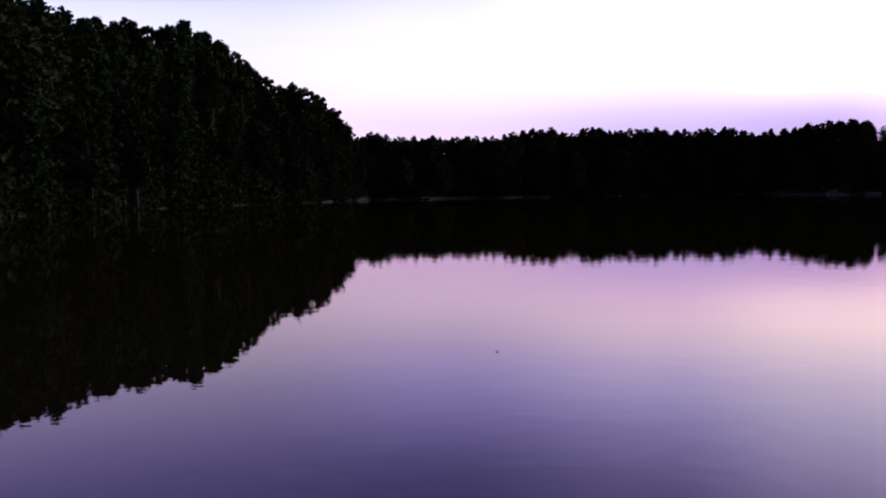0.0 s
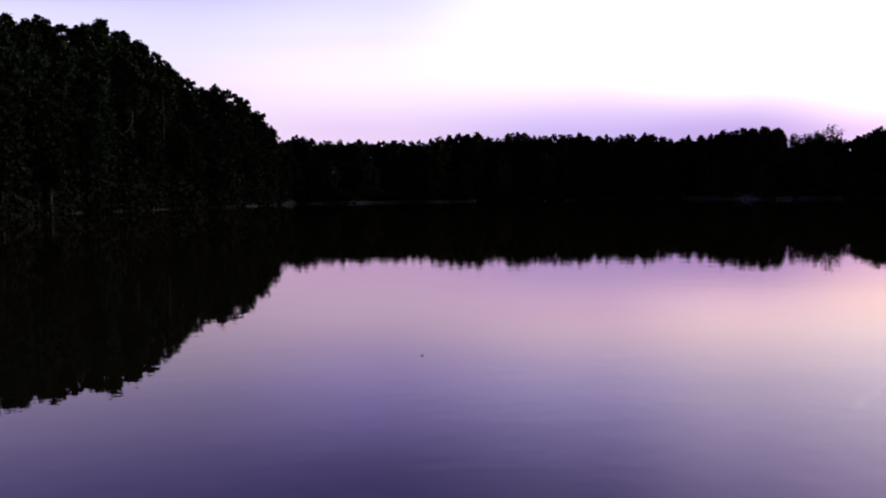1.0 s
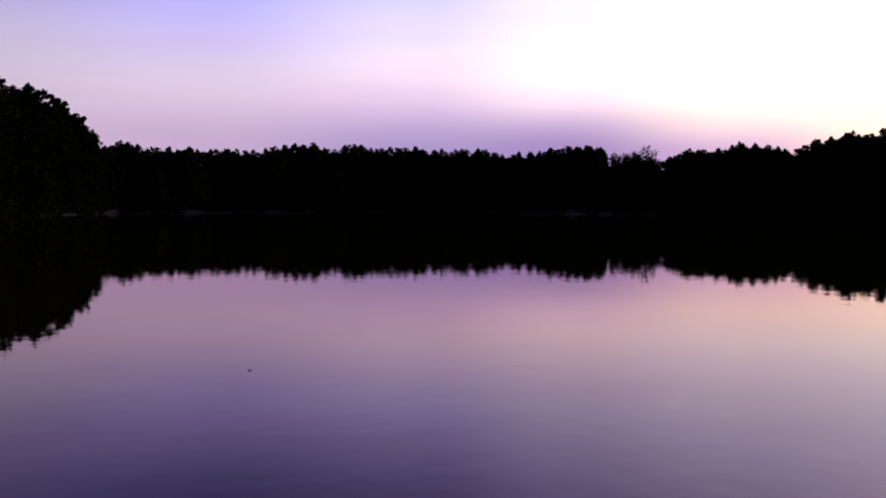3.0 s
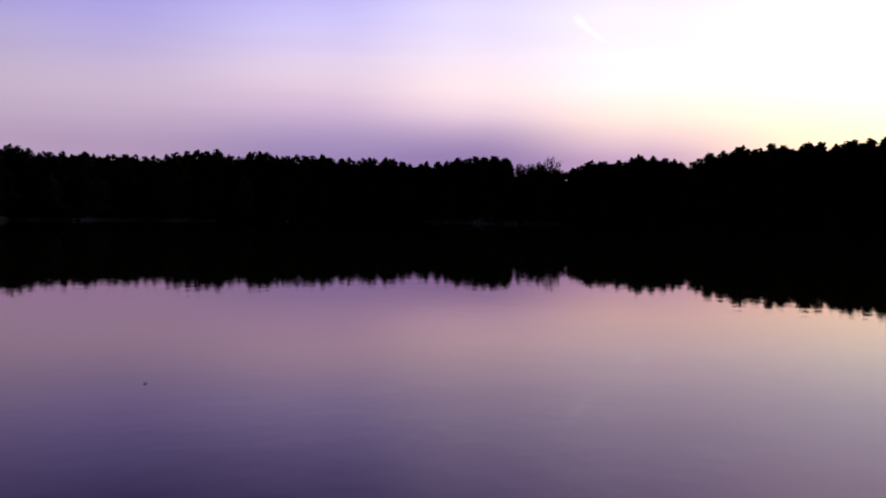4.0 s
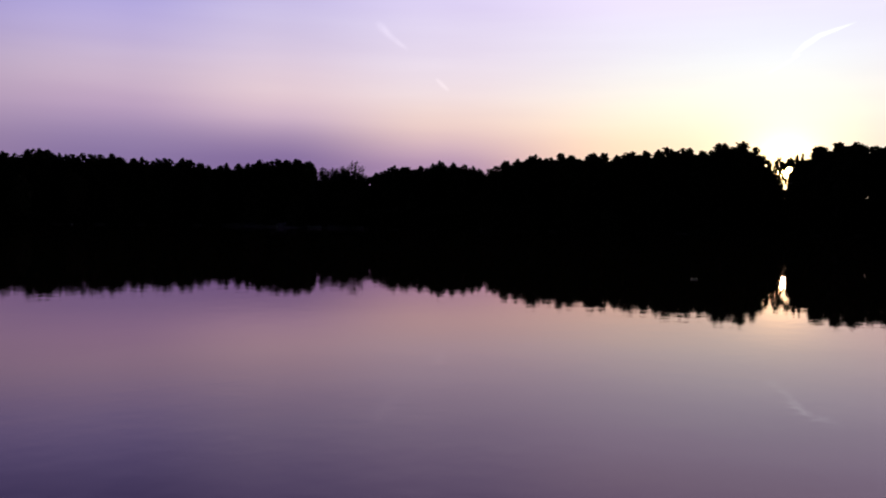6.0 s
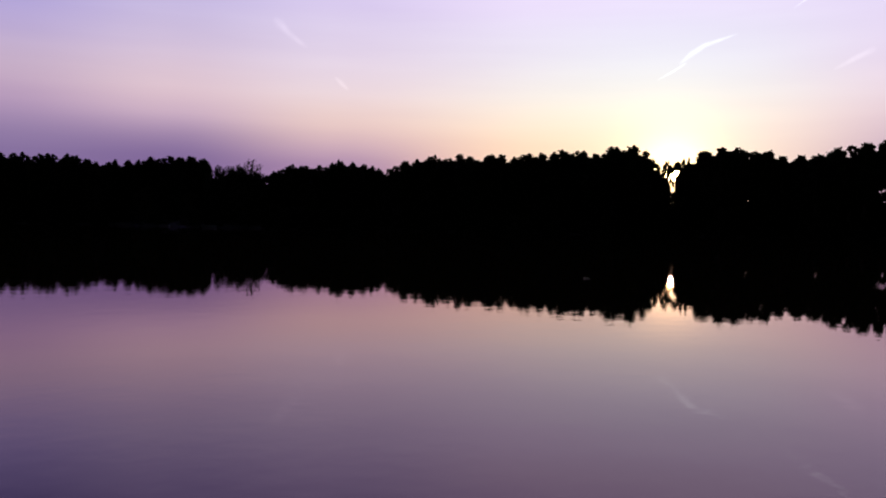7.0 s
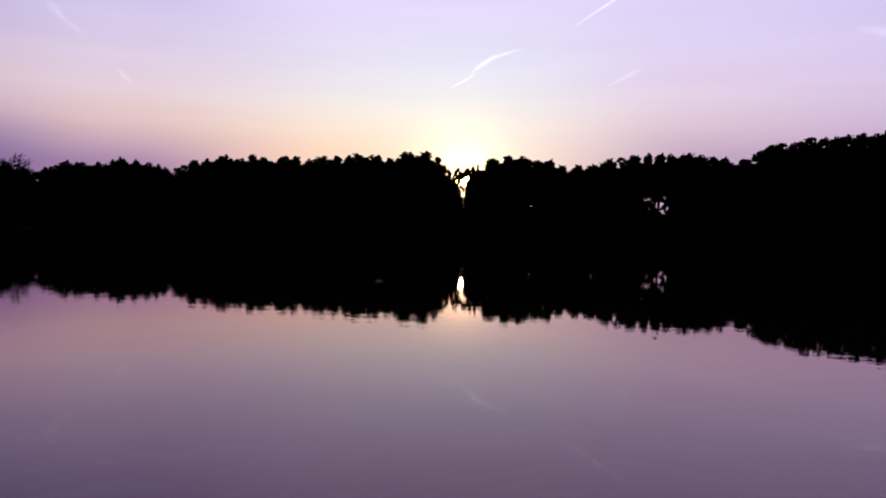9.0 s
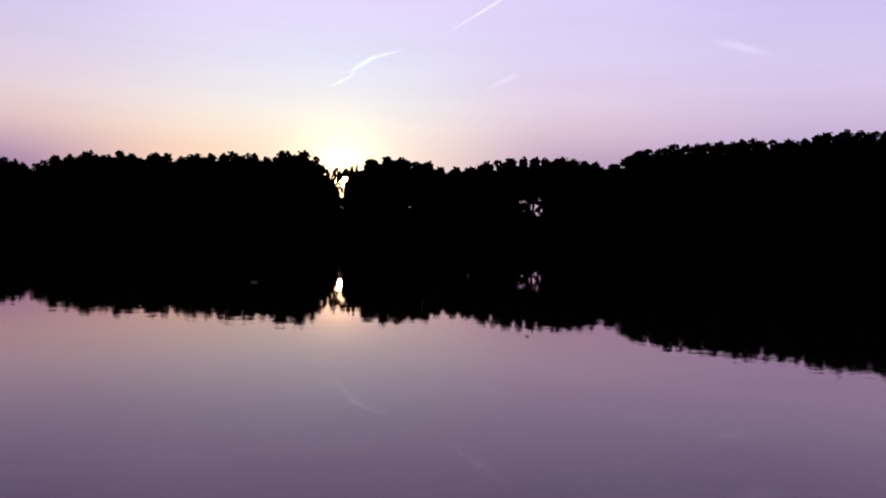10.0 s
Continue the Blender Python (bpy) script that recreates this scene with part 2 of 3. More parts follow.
def ground_z(x, y):
    r, az = math.hypot(x, y), math.degrees(math.atan2(x, y))
    d = r - shore(az)
    if d < 0:
        return max(-2.5, -0.05 + d * 0.16)
    k = min(1.0, d / max(6.0, depth_back(az) * 1.15))
    k = k * k * (3 - 2 * k)
    bumps = noise.noise((x * 0.06, y * 0.06, 3.0)) * min(0.8, d * 0.05)
    return min(0.45, d * 0.25) + hill(az) * k * (1 - 0.35 * min(1, max(0, d - 120) / 500)) + bumps


def mesh_object(name, verts, faces, mat, parent=None, smooth_faces=False):
    me = bpy.data.meshes.new(name)
    me.from_pydata(verts, [], faces)
    me.materials.append(mat)
    if smooth_faces:
        me.shade_smooth()
    ob = new(name, me)
    ob.parent = parent
    return ob


# ---- ground and water ----
azs = [-180 + 360 * i / 300 for i in range(300)]
offsets = [-2, -.8, 0, .8, 2, 4, 7, 11, 16, 22, 30, 40, 52, 70, 100, 150, 230, 350, 600, 1100, 2200, 4200]
verts, faces = [(0, 0, ground_z(0, 0))], []
rings = 6 + len(offsets)
for a in azs:
    base = shore(a)
    for i in range(rings):
        r = base * (0.25, .5, .7, .85, .93, .97)[i] if i < 6 else max(base * 0.975 + 0.02 * i, base + offsets[i - 6])
        x, y = r * math.sin(radians(a)), r * math.cos(radians(a))
        verts.append((x, y, ground_z(x, y)))
for j in range(len(azs)):
    k = (j + 1) % len(azs)
    faces.append((0, 1 + k * rings, 1 + j * rings))
    for i in range(rings - 1):
        faces.append((1 + j * rings + i, 1 + k * rings + i, 1 + k * rings + i + 1, 1 + j * rings + i + 1))
ground = mesh_object("ground", verts, faces, SOIL, smooth_faces=True)
tagged(ground, "dark forest soil rising from the lake shore", "ground", kind="structure")

verts, faces = [], []
for j in range(180):
    a = radians(2 * j)
    verts.append((300 * math.sin(a), 300 * math.cos(a), 0))
water = mesh_object("water", verts, [tuple(range(179, -1, -1))], WATER)
tagged(water, "calm dark lake water mirroring the dusk sky", "lake", kind="structure")


# ---- trees ----
rng = np.random.default_rng(7)


def leaf_arrays(centres, sizes, flat_bias=0.0, g=rng):
    """A bent four-cornered leaf clump round every centre."""
    n = len(centres)
    u = g.normal(size=(n, 3))
    u[:, 2] *= 1 - flat_bias
    u /= np.linalg.norm(u, axis=1)[:, None] + 1e-9
    w = g.normal(size=(n, 3))
    w[:, 2] *= 1 - flat_bias
    w -= (w * u).sum(1)[:, None] * u
    w /= np.linalg.norm(w, axis=1)[:, None] + 1e-9
    s = np.asarray(sizes)[:, None]
    fold = np.cross(u, w) * s * 0.25
    quad = np.stack([centres + u * s * 0.62, centres + w * s * 0.45 + fold, centres - u * s * 0.62, centres - w * s * 0.45 + fold], 1)
    return quad.reshape(-1, 3)


def quad_mesh(name, points, mat):
    n = len(points) // 4
    me = bpy.data.meshes.new(name)
    me.vertices.add(len(points))
    me.vertices.foreach_set("co", points.astype(np.float32).ravel())
    me.loops.add(n * 4)
    me.loops.foreach_set("vertex_index", np.arange(n * 4, dtype=np.int32))
    me.polygons.add(n)
    me.polygons.foreach_set("loop_start", np.arange(0, n * 4, 4, dtype=np.int32))
    me.materials.append(mat)
    me.update(calc_edges=True)
    return me


def tube(verts, faces, points, radii, sides=6):
    """A tapered limb through the points, added to verts and faces."""
    start = len(verts)
    for i, p in enumerate(points):
        p = Vector(p)
        along = (Vector(points[min(i + 1, len(points) - 1)]) - Vector(points[max(i - 1, 0)])).normalized()
        side = along.orthogonal().normalized()
        other = along.cross(side)
        for k in range(sides):
            a = 2 * math.pi * k / sides
            verts.append(tuple(p + (side * math.cos(a) + other * math.sin(a)) * radii[i]))
    for i in range(len(points) - 1):
        for k in range(sides):
            a, c = start + i * sides, start + (i + 1) * sides
            faces.append((a + k, a + (k + 1) % sides, c + (k + 1) % sides, c + k))
    faces.append(tuple(range(start + (len(points) - 1) * sides, start + len(points) * sides)))


def tree_thing(name, label, wood, bark, crown, leaf_mat):
    root = new(name)
    trunk = mesh_object("trunk", wood[0], wood[1], bark, root, True)
    leaves = new("crown", quad_mesh("crown", crown, leaf_mat))
    leaves.parent = root
    tagged(root, label, "tree", "trees round the lake")
    return root


def lobe(centre, radius, squash, count, g):
    v = g.normal(size=(count, 3))
    v /= np.linalg.norm(v, axis=1)[:, None]
    r = radius * np.where(g.uniform(size=count) < .12, g.uniform(1.0, 1.35, count), g.uniform(0.45, 1.0, count) ** 0.6) * (1 + 0.18 * np.sin(v[:, 0] * 7 + centre[0]) * np.cos(v[:, 2] * 6))
    p = v * r[:, None]
    p[:, 2] *= squash
    return p + np.asarray(centre)


def spruce(seed, slim):
    g = np.random.default_rng(seed)
    wood = ([], [])
    tube(*wood, [(0, 0, -0.8), (0.05, 0, 5), (0, .06, 11), (0, 0, 17.4)], [.27, .2, .12, .02])
    centres, sizes = [], []
    z = 1.8
    while z < 17.4:
        length = min(1.6 + 1.6 * (1 - z / 18), 0.12 + 0.78 * (17.5 - z)) * slim * g.uniform(.75, 1.1)
        for k in range(7):
            a = g.uniform(0, 2 * math.pi)
            reach = length * g.uniform(.65, 1.12)
            n = max(2, int(reach / 0.22))
            for i in range(n):
                f = (i + 0.6) / n
                spread = 0.28 * reach * f * g.uniform(-1, 1) * 0.6
                centres.append((math.cos(a) * reach * f - math.sin(a) * spread, math.sin(a) * reach * f + math.cos(a) * spread,
                                z - reach * 0.32 * f + 0.18 * f * f * reach + g.uniform(-.1, .1)))
                sizes.append(g.uniform(.42, .8) * (1 if z < 14 else 1 - .13 * (z - 14)))
        z += 0.2 + 0.02 * (18 - z)
    for i in range(5):
        centres.append((g.uniform(-.06, .06), g.uniform(-.06, .06), 16.9 + 0.12 * i))
        sizes.append(.4 - .06 * i)
    crown = leaf_arrays(np.array(centres), np.array(sizes), 0.1, g)
    return tree_thing("spruce_tree", "dark pointed spruce tree in dusk silhouette on the lake shore", wood, BARK, crown, NEEDLES)


def broadleaf(seed, wide, low, leaf_mat=None):
    g = np.random.default_rng(seed)
    wood = ([], [])
    lean = g.uniform(-.5, .5, 2)
    tube(*wood, [(0, 0, -0.8), (.05, 0, 3), (lean[0] * .5, lean[1] * .5, 8), (lean[0], lean[1], 13), (lean[0], lean[1], 16)], [.36, .27, .2, .11, .03], 7)
    parts = []
    for k in range(46):
        f = (k + g.uniform(0, .9)) / 46
        z = low + (16.6 - low) * f
        reach = wide * 3.6 * math.sin(math.pi * min(.92, .2 + .62 * f)) ** 0.7
        a = k * 2.4 + g.uniform(-.5, .5)
        c = (lean[0] + math.cos(a) * reach * g.uniform(.35, .95), lean[1] + math.sin(a) * reach * g.uniform(.35, .95), z)
        rad = g.uniform(.5, 1.25) * (1.15 - .5 * f)
        parts.append(lobe(c, rad, .85, int(78 * rad), g))
        if k % 3:
            continue
        tube(*wood, [(lean[0] * .4, lean[1] * .4, max(2.2, z - reach * .9 - .8)), ((c[0]) * .55, c[1] * .55, z - .8), c], [.10, .07, .02], 4)
    parts.append(lobe((lean[0], lean[1], 16.9), .7, 1.2, 60, g))
    centres = np.concatenate(parts)
    crown = leaf_arrays(centres, g.uniform(.34, .76, len(centres)), 0.1, g)
    label = "pale-leaved broadleaf tree on the far shore, paleness also standing for haze" if leaf_mat else "dark full-crowned broadleaf tree in dusk silhouette by the lake"
    return tree_thing("broadleaf_tree", label, wood, BARK, crown, leaf_mat or LEAVES)


def pine(seed, low=5.8):
    g = np.random.default_rng(seed)
    wood = ([], [])
    bend = g.uniform(-.4, .4, 2)
    tube(*wood, [(0, 0, -0.8), (0, .05, 4), (bend[0], bend[1], 10), (bend[0] * .4, bend[1], 16.8)], [.25, .21, .15, .04], 7)
    parts = []
    for k in range(34):
        f = k / 33
        z = low + (17.0 - low) * f
        reach = 2.3 * math.sin(math.pi * min(.93, .28 + .62 * f)) ** .8 * g.uniform(.3, 1.0)
        a = k * 2.4 + g.uniform(-.6, .6)
        c = (bend[0] * .6 + math.cos(a) * reach, bend[1] + math.sin(a) * reach, z)
        rad = g.uniform(.55, 1.15) * (1.12 - .35 * f)
        parts.append(lobe(c, rad, .7, int(92 * rad), g))
        if k % 2:
            continue
        tube(*wood, [(bend[0] * .6, bend[1], z - .9), ((c[0] + bend[0] * .6) / 2, (c[1] + bend[1]) / 2, z - .5), c], [.07, .05, .02], 4)
    parts.append(lobe((bend[0] * .4, bend[1], 17.2), .8, .9, 80, g))
    centres = np.concatenate(parts)
    crown = leaf_arrays(centres, g.uniform(.32, .66, len(centres)), 0.1, g)
    return tree_thing("pine_tree", "tall dark pine tree with bare lower trunk by the lake", wood, BARK, crown, PINE)


def thin_willow(seed):
    g = np.random.default_rng(seed)
    wood, centres = ([], []), []

    def grow(p, way, length, radius, level):
        pts, rad = [tuple(p)], [radius]
        q, d = Vector(p), Vector(way)
        for i in range(4):
            d = (d + Vector(g.normal(size=3)) * .16 + Vector((0, 0, .05))).normalized()
            q = q + d * length / 4
            pts.append(tuple(q))
            rad.append(radius * (1 - .2 * (i + 1)))
            if level < 3:
                for k in range(2 if level else 3):
                    turn = (d + Vector(g.normal(size=3)) * .55).normalized()
                    grow(q, turn, length * g.uniform(.42, .62), radius * .5, level + 1)
            elif g.uniform() < .75:
                centres.append(tuple(q))
        tube(*wood, pts, rad, 4 if level else 7)

    for k in range(3):
        grow((g.uniform(-.4, .4), g.uniform(-.4, .4), -0.6), Vector((g.uniform(-.3, .3), g.uniform(-.3, .3), 1)).normalized(), 6.8, .14, 0)
    centres = np.array(centres)
    centres = np.concatenate([centres + g.normal(size=centres.shape) * .15 for i in range(3)])
    crown = leaf_arrays(centres, g.uniform(.15, .32, len(centres)), 0.0, g)
    return tree_thing("willow_tree", "thin bare-twigged grey willow tree on the far shore", wood, PALE_BARK, crown, LEAVES)


def at(az, r):
    return r * math.sin(radians(az)), r * math.cos(radians(az))


PROTOS = {
    "spruce": [spruce(11, 1.05), spruce(12, 1.3), spruce(13, 1.15)],
    "broad": [broadleaf(21, 1.05, 4.0), broadleaf(22, .9, 4.6), broadleaf(23, 1.2, 3.6), broadleaf(24, 1.0, 3.2)],
    "pale": [broadleaf(25, 1.1, 2.4, PALE_HAZED_LEAVES), broadleaf(26, .8, 2.0, PALE_HAZED_LEAVES)],
    "pine": [pine(31), pine(32), pine(33)],
    "bare_pine": [pine(34, 9.4), pine(35, 8.6)],
    "tufted_pine": [pine(36, 16.1)],
    "willow": [thin_willow(41)],
}
FULL = {"spruce": 16.9, "broad": 17.3, "pale": 17.3, "pine": 17.4, "bare_pine": 17.4, "tufted_pine": 17.6, "willow": 11.6}
fresh = {id(p) for kind in PROTOS.values() for p in kind}
planted = random.Random(5)


def plant(kind, az, r, height, width=1.0, lean=0.0):
    """One tree of that height; the first of a kind stays the pattern, standing at its own size."""
    x, y = at(az, r)
    z = ground_z(x, y)
    ob = planted.choice(PROTOS[kind])
    s = height / FULL[kind]
    w = s ** 0.7 * width * planted.uniform(.9, 1.12)
    m = Matrix.Translation((x, y, z)) @ Matrix.Rotation(radians(lean), 4, heading(az)) @ pose(0, 0, 0, planted.uniform(-1.5, 1.5), planted.uniform(-1.5, 1.5), planted.uniform(0, 360)) @ Matrix.Diagonal((w, w, s, 1))
    return copy_thing(ob, m)


# the patterns stand a little inside the wood on the hill
for i, p in enumerate(q for kind in PROTOS.values() for q in kind):
    az = -40 + 1.9 * i if p is not PROTOS["willow"][0] else 29.9
    x, y = at(az, shore(az) + 14)
    p.matrix_basis = pose(x, y, ground_z(x, y), 0, 0, 40 * i)


# where light shows between the trunks
BARE = ((63.0, 63.6), (64.4, 65.0), (67.4, 68.2), (70.6, 72.7), (75.6, 76.3), (80.0, 80.6))


def kind_at(az):
    k = planted.random()
    if -18.6 < az < -15.3:
        return "pine"
    if az < -6:
        return "spruce" if k < (.9 if az < -23.5 else .12) else "broad"
    # far trees often take paler leaves in place of distance haze
    if az < 10:
        return "spruce" if k < .35 else ("pale" if k < .8 else "broad")
    if az < 28:
        return "spruce" if k < .42 else ("pine" if k < .55 else ("pale" if k < .85 else "broad"))
    if az < 57.5:
        return "spruce" if k < .58 else ("broad" if k < .9 else "pine")
    if any(a < az < b for a, b in BARE):
        return "bare_pine"
    if az < 77:
        return "pine" if k < .45 else "broad"
    return "broad" if k < .8 else "pine"


for az, el in TOPS:                                  # trees that stand out of the outline
    if 28.3 < az < 31.5 or 58 < az < 59.6:
        continue
    r = shore(az) + depth_back(az)
    x, y = at(az, r)
    total = math.tan(radians(el)) * r + EYE - ground_z(x, y)
    plant(kind_at(az), az, r, total, .85 if any(a < az < b for a, b in BARE) else 1.0)
az = -30.0
while az < 99:                                       # the rest of the outline between them
    if not (27.2 < az < 31.6 or 57.3 < az < 59.7):
        r = shore(az) + depth_back(az) + planted.uniform(-3, 4)
        x, y = at(az, r)
        plant(kind_at(az), az, r, (skyline(az) - ground_z(x, y)) * planted.uniform(.98, 1.03), .8 if any(a < az < b for a, b in BARE) else (1.25 if 31.6 < az < 57.3 or az > 59.7 else 1.1))
    az += 2.8 * planted.uniform(.8, 1.2) / math.radians(1) / (shore(az) + 15)
for az, el, wide in ((28.55, 3.5, .7), (28.9, 3.65, .8), (29.25, 3.75, 1.0), (29.8, 3.6, .9), (30.5, 3.2, .8)):    # thin willows in the dip
    r = shore(az) + 12
    x, y = at(az, r)
    plant("willow", az, r, math.tan(radians(el)) * r + EYE - ground_z(x, y), wide)
planted.seed(77)
for az, el, width, lean in ((28.1, 2.7, .7, 0), (29.0, 3.35, .8, 0), (29.6, 3.4, 1, 0), (30.3, 2.95, 1, 0), (31.2, 2.9, 1, 0), (31.8, 3.1, 1, 0),
                            (57.4, 4.4, .7, 0), (57.62, 4.3, .36, 9), (58.18, 4.3, .27, 1), (58.6, 2.3, 1.0, 0), (58.85, 2.2, .9, 0), (59.1, 2.5, .8, 0), (59.28, 4.3, .26, -1), (59.6, 4.45, .36, -3), (59.66, 4.45, .45, 0)):
    r = shore(az) + depth_back(az)                   # the dip, and the slot through which the sun shows
    x, y = at(az, r)
    plant("pale" if az < 31 else "broad", az, r, math.tan(radians(el)) * r + EYE - ground_z(x, y), width, lean)
for az, el, width in ((58.5, 4.05, .30), (58.93, 4.3, .42), (58.76, 3.05, .12), (58.9, 2.8, .10), (58.62, 3.35, .10)):    # tufts of slim pines in the slot
    r = shore(az) + depth_back(az) + 2
    x, y = at(az, r)
    plant("tufted_pine", az, r, math.tan(radians(el)) * r + EYE - ground_z(x, y), width)
planted.seed(8)
for row in (0.1, 0.42, 0.72):                        # slopes of the hill
    az = -36.0
    while az < -5.6:
        r = shore(az) + depth_back(az) * row + planted.uniform(-2, 2)
        plant(kind_at(az), az, r, planted.uniform(10.5, 15.5) * (1 if az < -8 else .75))
        az += 5.4 * planted.uniform(.8, 1.3) / math.radians(1) / shore(az)
az = -5.0
while az < 100:                                      # lower trees at the water's edge
    if not (57.2 < az < 59.8 or any(a - .2 < az < b + .2 for a, b in BARE)):
        r = shore(az) + planted.uniform(2.5, 5)
        plant("spruce" if planted.random() > .7 else ("pale" if az < 32 else "broad"), az, r, skyline(az) * planted.uniform(.42, .66), 1.2)
    az += 12 * planted.uniform(.7, 1.3) / math.radians(1) / shore(az)

# ---- undergrowth, far wood ----
n = 140000
a = np.concatenate([rng.uniform(-44, 110, 70000), rng.uniform(-44, -5.4, 70000)])
low = []
for k in range(n):
    s = shore(a[k])
    d = rng.uniform(-0.7, 9) if k < 70000 else rng.uniform(2, depth_back(a[k]) + 4)
    if k < 70000 and 21.2 < a[k] < 30.8:
        d = 8.0 + .3 * d
    elif k < 70000 and -5.4 < a[k] < 7.5:
        d = 2.6 + .7 * d
    swell = 0.55 + 0.45 * noise.noise((a[k] * s * 0.004, d * 0.1, 1.0)) + .3 * noise.noise((a[k] * s * 0.016, d * .3, 4.0))
    x, y = at(a[k], s + d)
    low.append((x, y, ground_z(x, y) + rng.uniform(0, 1) ** 0.7 * min(1, max(0, d) / 2.5 + .25) * max(.25, swell) * (5.0 if k < 70000 else 9.0)))
low = np.array(low)
under = new("undergrowth", quad_mesh("undergrowth", leaf_arrays(low, np.where(np.arange(n) < 70000, rng.uniform(.4, .9, n), rng.uniform(.4, .85, n)), .1), BUSH))
tagged(under, "dark bushes and saplings along the waterline", "bushes", kind="stuff")

n = 150000
a = rng.uniform(-45, 108, n)
deep, bulk = [], []
for k in range(n):
    s, bk = shore(a[k]), depth_back(a[k])
    d = bk + rng.uniform(4, 26)
    gap = 58.3 < a[k] < 58.95
    share = .95 if a[k] < 58.3 else (.50 if gap else float(np.interp(a[k], (59.2, 62.8, 63.1, 63.5, 63.8, 64.4, 64.6, 64.9, 65.1, 67.3, 67.6, 68, 68.3, 70.4, 70.9, 72.5, 73, 75.2, 75.5, 75.9, 76.4), (.94, .93, .8, .8, .92, .9, .8, .8, .93, .93, .8, .8, .93, .93, .8, .8, .93, .93, .8, .8, .95))))
    x, y = at(a[k], s + d)
    g0 = ground_z(x, y)
    roof = skyline(a[k]) * share + 1.3 * noise.noise((a[k] * s * .006, d * .1, 9.0))
    if 27.5 < a[k] < 31.6:
        roof *= .8
    part_up = rng.uniform(.84, 1) if k % 3 == 0 else (rng.uniform(.0, .4) if k % 3 == 1 else rng.uniform(.1, .95))
    if any(lo < a[k] < hi for lo, hi in BARE) and part_up * share > .26 and rng.uniform() < .88:
        continue
    deep.append((x, y, g0 + max(1.0, roof - g0) * part_up))
    bulk.append((2.6 - 1.5 * part_up ** 2) * rng.uniform(.7, 1.2))
deep = np.array(deep)
far = new("far_wood", quad_mesh("far_wood", leaf_arrays(deep, np.array(bulk), .1), BUSH))
tagged(far, "dense dark wood behind the shore trees", "forest", kind="stuff")


# ---- small things on the shore and the water ----
def part(name, bm, mat, parent, label=""):
    me = bpy.data.meshes.new(name)
    bm.to_mesh(me)
    bm.free()
    me.materials.append(mat)
    ob = new(name, me)
    ob.parent = parent
    if label:
        ob["label"] = label
    return ob


def loft(sections):
    """A skin through rings of equal length, open at the ends."""
    bm = bmesh.new()
    rings = [[bm.verts.new(p) for p in ring] for ring in sections]
    for r0, r1 in zip(rings, rings[1:]):
        for i in range(len(r0) - 1):
            bm.faces.new((r0[i], r0[i + 1], r1[i + 1], r1[i]))
    return bm


def box(bm, size, centre, bevel=0.0):
    made = bmesh.ops.create_cube(bm, size=1.0, matrix=Matrix.Translation(centre) @ Matrix.Diagonal((*size, 1)))
    if bevel:
        edges = {e for v in made["verts"] for e in v.link_edges}
        bmesh.ops.bevel(bm, geom=list(edges), offset=bevel, segments=2, affect="EDGES", profile=0.5)
    return bm


def rowing_boat(name, label, hull_mat, rim_mat):
    root = new(name)
    outer = []
    for i in range(11):
        f = i / 10
        w = 0.62 * math.sin(math.pi * min(.97, .14 + .80 * f)) ** .6 if f < 1 else .02
        w = max(.03, w * (1 if f < .8 else 1 - (f - .8) * 4.6))
        y, rise = -1.6 + 3.2 * f, 0.10 * (2 * f - 1) ** 2
        outer.append([(-w, y, .42 + rise), (-w * .92, y, .2), (-w * .55, y, .02), (0, y, -.06), (w * .55, y, .02), (w * .92, y, .2), (w, y, .42 + rise)])
    bm = loft(outer)
    bmesh.ops.solidify(bm, geom=bm.faces[:], thickness=0.03)
    part("hull", bm, hull_mat, root)
    for side in (-1, 1):
        wood = ([], [])
        tube(*wood, [(ring[0][0] * -side, ring[0][1], ring[0][2] + .01) for ring in outer], [.03] * 11, 5)
        mesh_object("rim", wood[0], wood[1], rim_mat, root)
    for y in (-.8, .15, .9):
        part("thwart", box(bmesh.new(), (1.05 if y < .8 else .8, .2, .03), (0, y, .3), .008), DRIFT, root)
    part("transom", box(bmesh.new(), (.55, .04, .42), (0, -1.6, .26), .01), hull_mat, root)
    return tagged(root, label, "boat")


boat = rowing_boat("rowing_boat", "small white rowing boat moored at the pale bank", WHITE, DRIFT)
x, y = at(27.45, shore(27.45) - 1.6)
boat.matrix_basis = pose(x, y, .0, 0, 0, 60)
dark_boat = rowing_boat("rowing_boat", "dark rowing boat with pale fenders at the far shore", DARK, WHITE)
x, y = at(-1.28, shore(-1.28) - 1.2)
dark_boat.matrix_basis = pose(x, y, .02, 0, 0, 100)
for fx, fy in ((.66, -.7), (.66, .6), (-.64, 0.1)):
    bm = bmesh.new()
    bmesh.ops.create_uvsphere(bm, u_segments=10, v_segments=8, radius=1.0, matrix=Matrix.Translation((fx, fy, .3)) @ Matrix.Diagonal((.12, .12, .26, 1)))
    part("fender", bm, WHITE, dark_boat, "white rubber fender")


